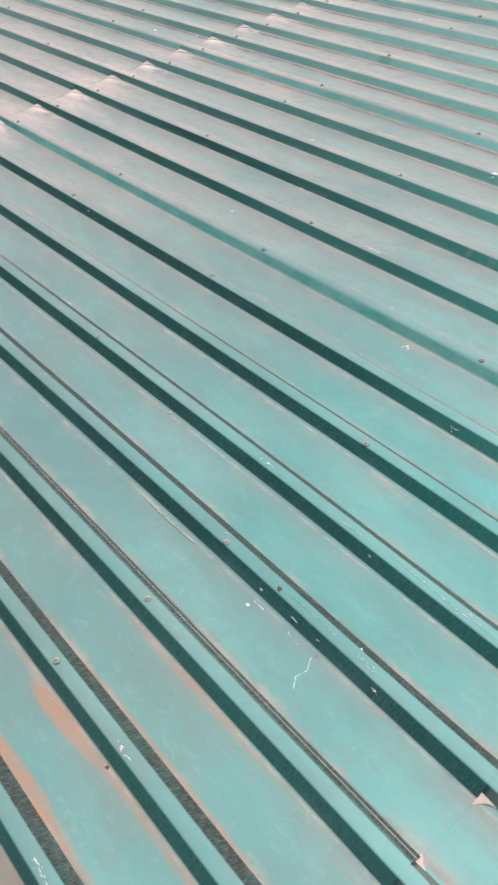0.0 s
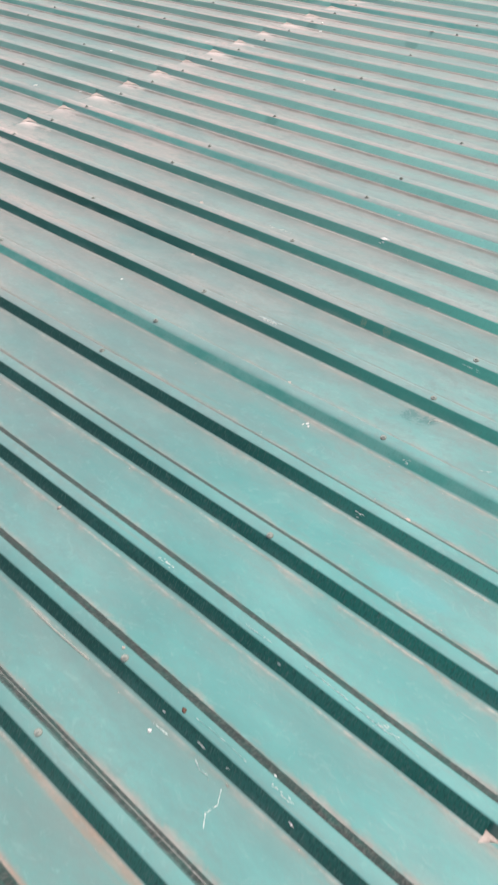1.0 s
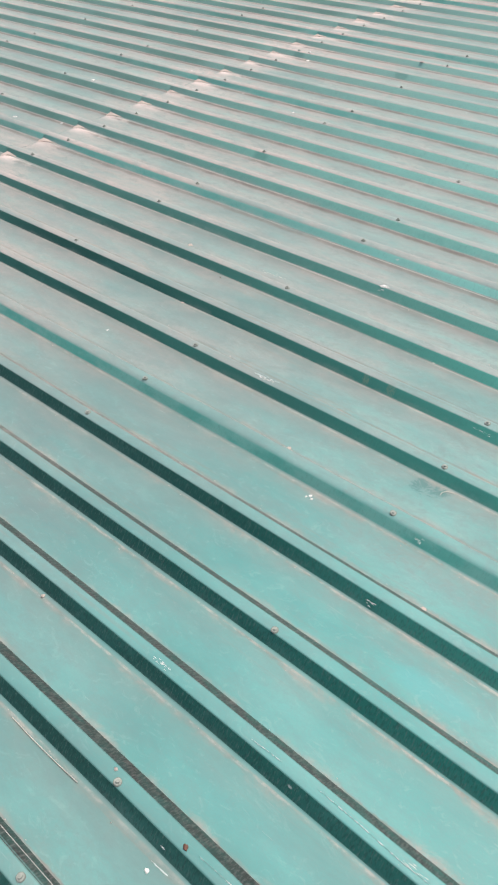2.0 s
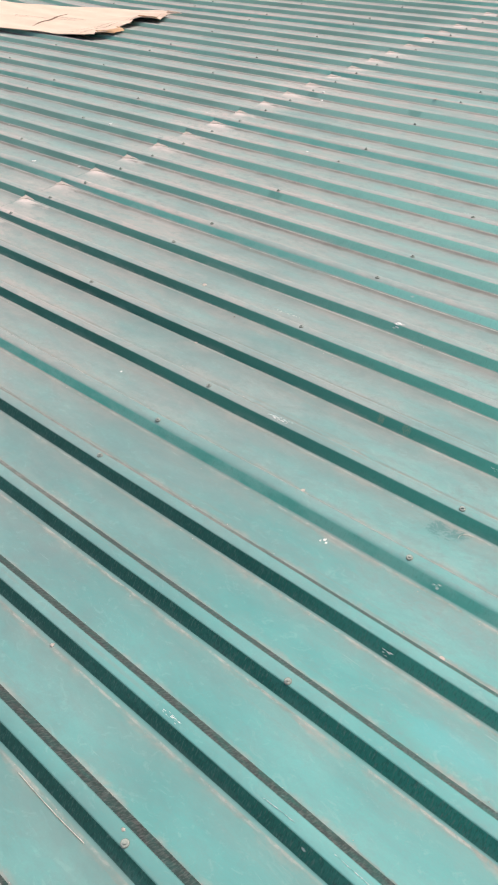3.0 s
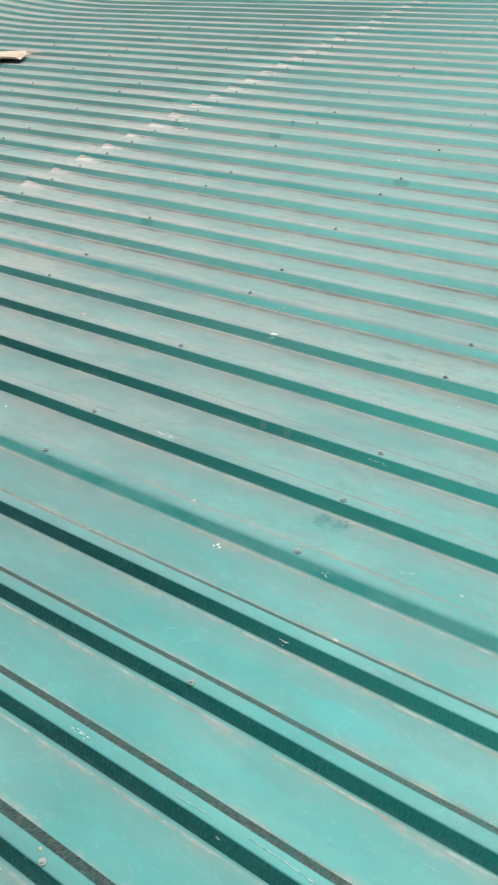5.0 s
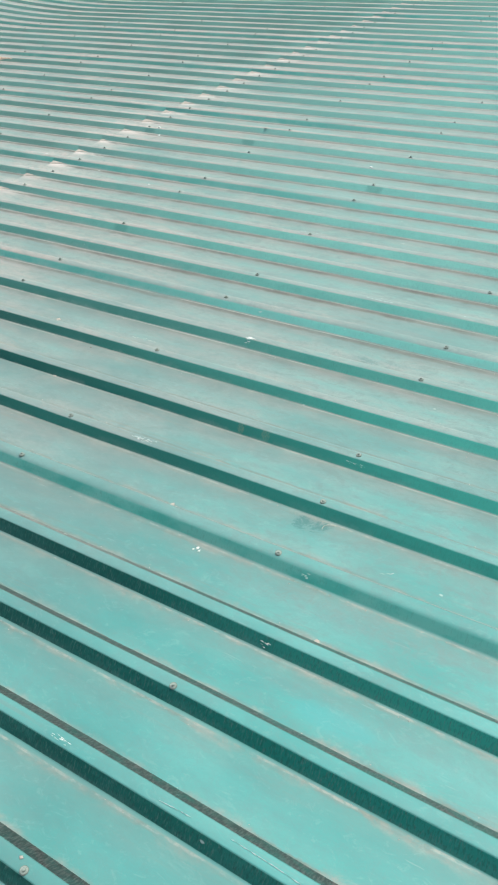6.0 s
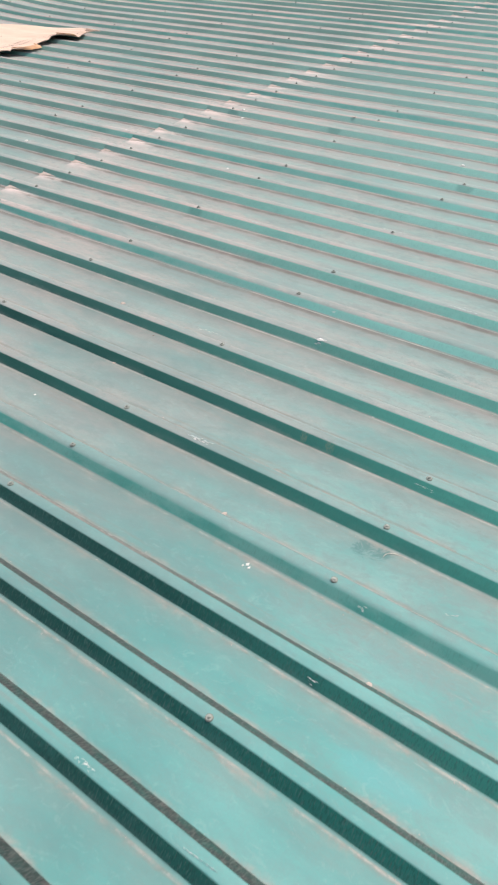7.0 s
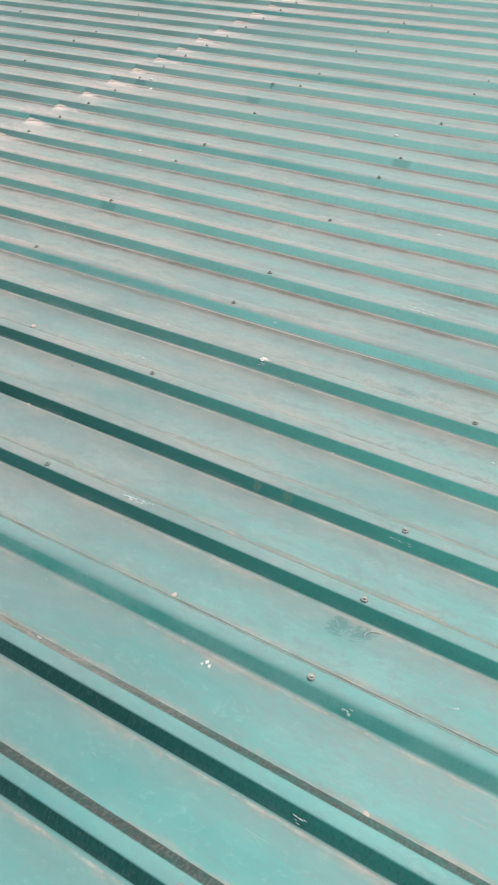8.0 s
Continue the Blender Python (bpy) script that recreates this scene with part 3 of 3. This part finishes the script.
def torn_flap(v0, v1, reach, droop):
    """A ragged tongue of paper hanging from the torn end."""
    bm, rows = bmesh.new(), []
    for k in range(9):
        f = k / 8
        root = card_at(0.985, v0 + (v1 - v0) * f) + Vector((0, 0, 0.0015))
        long = reach * (0.35 + math.sin(math.pi * f)) * (1 + 0.5 * noise.noise((f * 6, v0 * 20, 3)))
        rows.append([bm.verts.new(root + Vector((long * s, 0.01 * s, 0.008 * math.sin(3 * s) - droop * s * s))) for s in (0, 0.35, 0.7, 1.0)])
    for a, b in zip(rows, rows[1:]):
        for s in range(3):
            bm.faces.new((a[s], a[s + 1], b[s + 1], b[s]))
    return bm


part("torn_flap", torn_flap(0.15, 0.35, 0.07, 0.012), FLAP, card, "brown torn inner paper", True)
part("torn_flap", torn_flap(0.66, 0.72, 0.05, 0.008), FLAP, card)
part("torn_flap", torn_flap(0.90, 0.95, 0.06, 0.004), CARD, card)
part("crease", on_card(0.93, 0.05, 0.955, 0.50, 0.010, 0.02), CREASE, card)
part("crease", on_card(0.955, 0.55, 0.985, 0.90, 0.008, 0.02), CREASE, card)
ink_rng = random.Random(12)
for u0, u1, v, w in ((0.52, 0.66, 0.52, 0.012), (0.53, 0.60, 0.46, 0.008), (0.69, 0.80, 0.54, 0.012), (0.70, 0.775, 0.48, 0.008), (0.40, 0.425, 0.62, 0.02)):
    u = u0
    while u < u1 - 0.004:
        end = min(u1, u + ink_rng.uniform(0.010, 0.024))
        part("printed_bar", on_card(u, v - 0.35 * (u - u0), end, v - 0.35 * (end - u0), w), INK, card, "faded brown printed bar")
        u = end + 0.004

# ---- litter on the roof ----


def blob(r, size, flat, seed):
    """A small irregular lump."""
    bm = bmesh.new()
    bmesh.ops.create_icosphere(bm, subdivisions=2, radius=1.0)
    for v in bm.verts:
        k = 1 + 0.5 * noise.noise(v.co * 1.6 + Vector((seed, 0, 0))) + 0.45 * noise.noise(v.co * 4.1 + Vector((0, seed, 0)))
        v.co = Vector((v.co.x * k * size * r.uniform(0.95, 1.05), v.co.y * k * size * 0.75, max(v.co.z, -0.3) * k * size * flat))
    return bm


def strand(points, radius, sides=5):
    """A thin rounded fibre through the given places."""
    bm, rings = bmesh.new(), []
    for k, p in enumerate(points):
        way = (points[min(k + 1, len(points) - 1)] - points[max(k - 1, 0)]).normalized()
        side = way.cross(Vector((0, 0, 1))).normalized()
        up = side.cross(way)
        rings.append([bm.verts.new(p + (side * math.cos(a) + up * math.sin(a)) * radius) for a in (2 * math.pi * s / sides for s in range(sides))])
    for a, b in zip(rings, rings[1:]):
        for s in range(sides):
            bm.faces.new((a[s], a[(s + 1) % sides], b[(s + 1) % sides], b[s]))
    return bm


lump_rng = random.Random(21)
TOP, PAN = 0.0265, 0.0012
LUMPS = (  # x, y, z, size, flatness, kind
    (0.106, -0.061, PAN, 0.006, 0.6, "white"), (-2.818, 1.833, TOP, 0.014, 0.6, "white"), (-0.554, 1.594, TOP, 0.008, 0.3, "white"),
    (-0.192, 0.746, PAN, 0.006, 0.3, "white"), (-0.184, 0.740, PAN, 0.005, 0.3, "white"), (-0.199, 0.738, PAN, 0.004, 0.3, "white"),
    (-0.858, 3.248, PAN, 0.010, 0.7, "white"), (-1.646, 3.590, TOP, 0.013, 0.5, "pale"), (-2.252, 3.405, TOP, 0.014, 0.6, "white"),
    (-2.915, 2.405, TOP, 0.014, 0.6, "white"), (-1.027, 1.165, PAN, 0.008, 0.3, "pale"), (0.178, 0.638, PAN, 0.009, 0.2, "pale"),
    (-0.335, 0.842, PAN, 0.009, 0.25, "pale"), (-1.101, 0.913, PAN, 0.006, 0.3, "white"), (0.136, -0.001, TOP, 0.007, 0.5, "red"),
    (-0.043, 0.012, 0.0262, 0.005, 0.4, "pale"), (-0.911, 1.640, PAN, 0.010, 0.25, "pale"), (-0.452, 0.166, PAN, 0.007, 0.6, "pale"),
    (-0.842, 3.205, TOP, 0.013, 0.5, "white"), (-1.79, 2.683, PAN, 0.009, 0.3, "white"), (-2.22, 3.350, PAN, 0.014, 0.4, "white"), (-1.036, 1.352, PAN, 0.004, 0.5, "red"),
    (0.179, -0.438, PAN, 0.005, 0.5, "red"), (0.333, 0.016, 0.022, 0.006, 0.4, "white"), (-1.273, 1.453, PAN, 0.013, 0.12, "pale"))
SORTS = {"white": (LIME, "dried white bird dropping on the green roof", "bird dropping", "bird_dropping"),
         "pale": (DUST, "pale crumb of dried mortar on the green roof", "mortar crumb", "mortar_crumb"),
         "red": (REDDISH, "red-brown scrap on a roof rib", "scrap", "leaf_scrap")}
for k, (x, y, z, size, flat, sort) in enumerate(LUMPS):
    material, label, category, name = SORTS[sort]
    ob = part(name, blob(lump_rng, 0.75 * size, 0.6 * flat, k * 3.7), material, None, label, True)
    ob.matrix_basis = pose(x, y, z + 0.1 * size * flat, 0, 0, lump_rng.uniform(0, 360))
    tagged(ob, category=category, group=category + "s on the roof")


def smear(x, y, z, length, wide, turn, count, seed, tilt=0.0, big=1.0):
    """A broken scrape of white flecks."""
    r, bm = random.Random(seed), bmesh.new()
    for _ in range(count):
        u, v, s = r.uniform(-0.5, 0.5) * length, r.gauss(0, 0.35) * wide, big * r.uniform(0.0005, 0.0016)
        ring = [bm.verts.new((u + s * r.uniform(1.6, 4.5) * math.cos(a), v + s * r.uniform(0.25, 0.6) * math.sin(a), 0.0)) for a in (k * math.pi / 3 for k in range(6))]
        tip = bm.verts.new((u, v, 0.0005))
        for k in range(6):
            bm.faces.new((ring[k], ring[(k + 1) % 6], tip))
    ob = part("paint_scrape", bm, LIME, None, "broken white scrape in the green roof paint")
    ob.matrix_basis = pose(x, y, z, tilt, 0, turn)
    return tagged(ob, category="scrape", group="scrapes on the roof")


for x, y, z, length, wide, turn, count, tilt in (
        (-0.540, 1.000, 0.0262, 0.05, 0.010, 2, 26, 0),         (0.420, 0.200, 0.0264, 0.06, 0.010, 0, 18, 0), (-0.130, 0.204, 0.0264, 0.06, 0.008, 0, 16, 0),
        (0.095, 0.574, 0.014, 0.03, 0.010, 0, 10, 51), (-0.305, 2.048, PAN, 0.07, 0.016, 4, 18, 0), (0.235, 0.878, PAN, 0.035, 0.003, 25, 7, 0),
        (0.078, 0.775, 0.014, 0.02, 0.008, 0, 9, 51), (0.191, -0.404, 0.0264, 0.05, 0.008, 0, 12, 0), (0.254, -0.602, 0.0264, 0.05, 0.009, 0, 14, 0),
        (0.360, 0.004, 0.0264, 0.05, 0.010, 0, 14, 0), (0.020, 1.176, 0.012, 0.04, 0.004, 0, 9, 51), (-0.9, 1.47, PAN, 0.10, 0.012, 3, 16, 0)):
    smear(x, y, z, length, wide, turn, count, round(100 * (x + 7 * y)), tilt)
smear(-0.553, 1.591, 0.0262, 0.022, 0.009, 5, 16, 6, 0.0, 2.2)
smear(-0.553, 1.581, 0.0170, 0.018, 0.006, 5, 8, 7, 51.0, 1.8)
for x in (0.105, 0.197, 0.261, 0.40):
    smear(x, -0.0225, 0.0140, 0.012, 0.003, 0, 4, round(900 * x), 51.0, 1.2)
smear(-0.300, 2.03, 0.0016, 0.05, 0.010, 8, 12, 8, 0.0, 2.4)



def scratch(points, z, wide, seed, broken=0.3):
    """A thin wandering score through the paint, that all but fades out in places."""
    r, bm, pairs = random.Random(seed), bmesh.new(), []
    for (xa, ya), (xb, yb) in zip(points, points[1:]):
        way = Vector((xb - xa, yb - ya, 0))
        side, count = Vector((-way.y, way.x, 0)).normalized(), max(2, round(way.length / 0.004))
        for k in range(count):
            w = 0.0001 if r.random() < broken else wide * r.uniform(0.15, 0.6)
            p = Vector((xa, ya, z)) + way * (k / count) + side * r.gauss(0, 0.12 * wide)
            pairs.append([bm.verts.new(p - side * w), bm.verts.new(p + Vector((0, 0, 0.0004))), bm.verts.new(p + side * w)])
    for a, b in zip(pairs, pairs[1:]):
        bm.faces.new((a[0], b[0], b[1], a[1]))
        bm.faces.new((a[1], b[1], b[2], a[2]))
    return tagged(part("scratch", bm, SCORE, None, "thin pale scratch in the green roof paint"), category="scratch", group="scratches on the roof")


scratch(((0.204, -0.044), (0.222, -0.052), (0.243, -0.049)), PAN, 0.0018, 1, 0.1)
scratch(((0.272, -0.051), (0.280, -0.063), (0.286, -0.074), (0.280, -0.096), (0.287, -0.106), (0.296, -0.118)), PAN, 0.0022, 2, 0.3)
scratch(((0.243, 0.205), (0.321, 0.203), (0.408, 0.198), (0.456, 0.199), (0.498, 0.196)), 0.0266, 0.0017, 3, 0.45)
scratch(((0.10, -0.046), (0.14, -0.045)), PAN, 0.0022, 4, 0.2)
scratch(((0.163, 0.003), (0.224, 0.005), (0.286, 0.003)), 0.0266, 0.0013, 5, 0.7)
scratch(((0.10, 0.200), (0.17, 0.203)), 0.0266, 0.0016, 6, 0.5)
scratch(((-0.50, 1.008), (-0.585, 1.001)), 0.0266, 0.004, 7, 0.15)
scratch(((-0.012, 1.1780), (0.040, 1.1784)), 0.0148, 0.002, 11, 0.1)
scratch(((-0.33, 2.000), (-0.22, 1.996)), 0.0266, 0.004, 8, 0.4)
scratch(((-1.285, 2.200), (-1.20, 2.196)), 0.0266, 0.004, 9, 0.2)
scratch(((-0.80, 2.415), (-0.70, 2.418)), 0.0266, 0.0035, 10, 0.4)

thread = [Vector((-0.275 + 0.187 * f, -0.0415 - 0.002 * math.sin(3.1 * f), 0.0026)) for f in (k / 16 for k in range(17))]
tagged(part("thread", strand(thread, 0.0009), STRAW, None, "pale loose thread lying at a rib's foot", True), category="thread", group="fibres on the roof")
curl = [Vector((0.066 - 0.026 * math.sin(1.9 * f), 0.958 - 0.018 * (1 - math.cos(1.9 * f)), 0.0034)) for f in (k / 16 for k in range(17))]
tagged(part("straw", strand(curl, 0.0006), STRAW, None, "curled pale straw lying on the roof pan", True), category="straw", group="fibres on the roof")


def grit():
    """Crumbs caught along the feet of the ribs."""
    r, bm = random.Random(33), bmesh.new()
    for _ in range(500):
        k, side = r.randrange(-3, 14), r.choice((-1, 1))
        x, s = r.uniform(-2.4, 0.6), r.uniform(0.0005, 0.0015)
        y = k * PITCH + side * (0.036 + abs(r.gauss(0, 0.008)))
        c = Vector((x, y, 0.0012))
        pts = [bm.verts.new(c + Vector((s * 1.4 * math.cos(a), s * math.sin(a), -0.001))) for a in (q * 2 * math.pi / 4 + r.random() for q in range(4))]
        tip = bm.verts.new(c + Vector((0, 0, s)))
        for q in range(4):
            bm.faces.new((pts[q], pts[(q + 1) % 4], tip))
    return bm


tagged(part("grit", grit(), DUST), "fine pale grit along the feet of the ribs", "grit", kind="stuff")
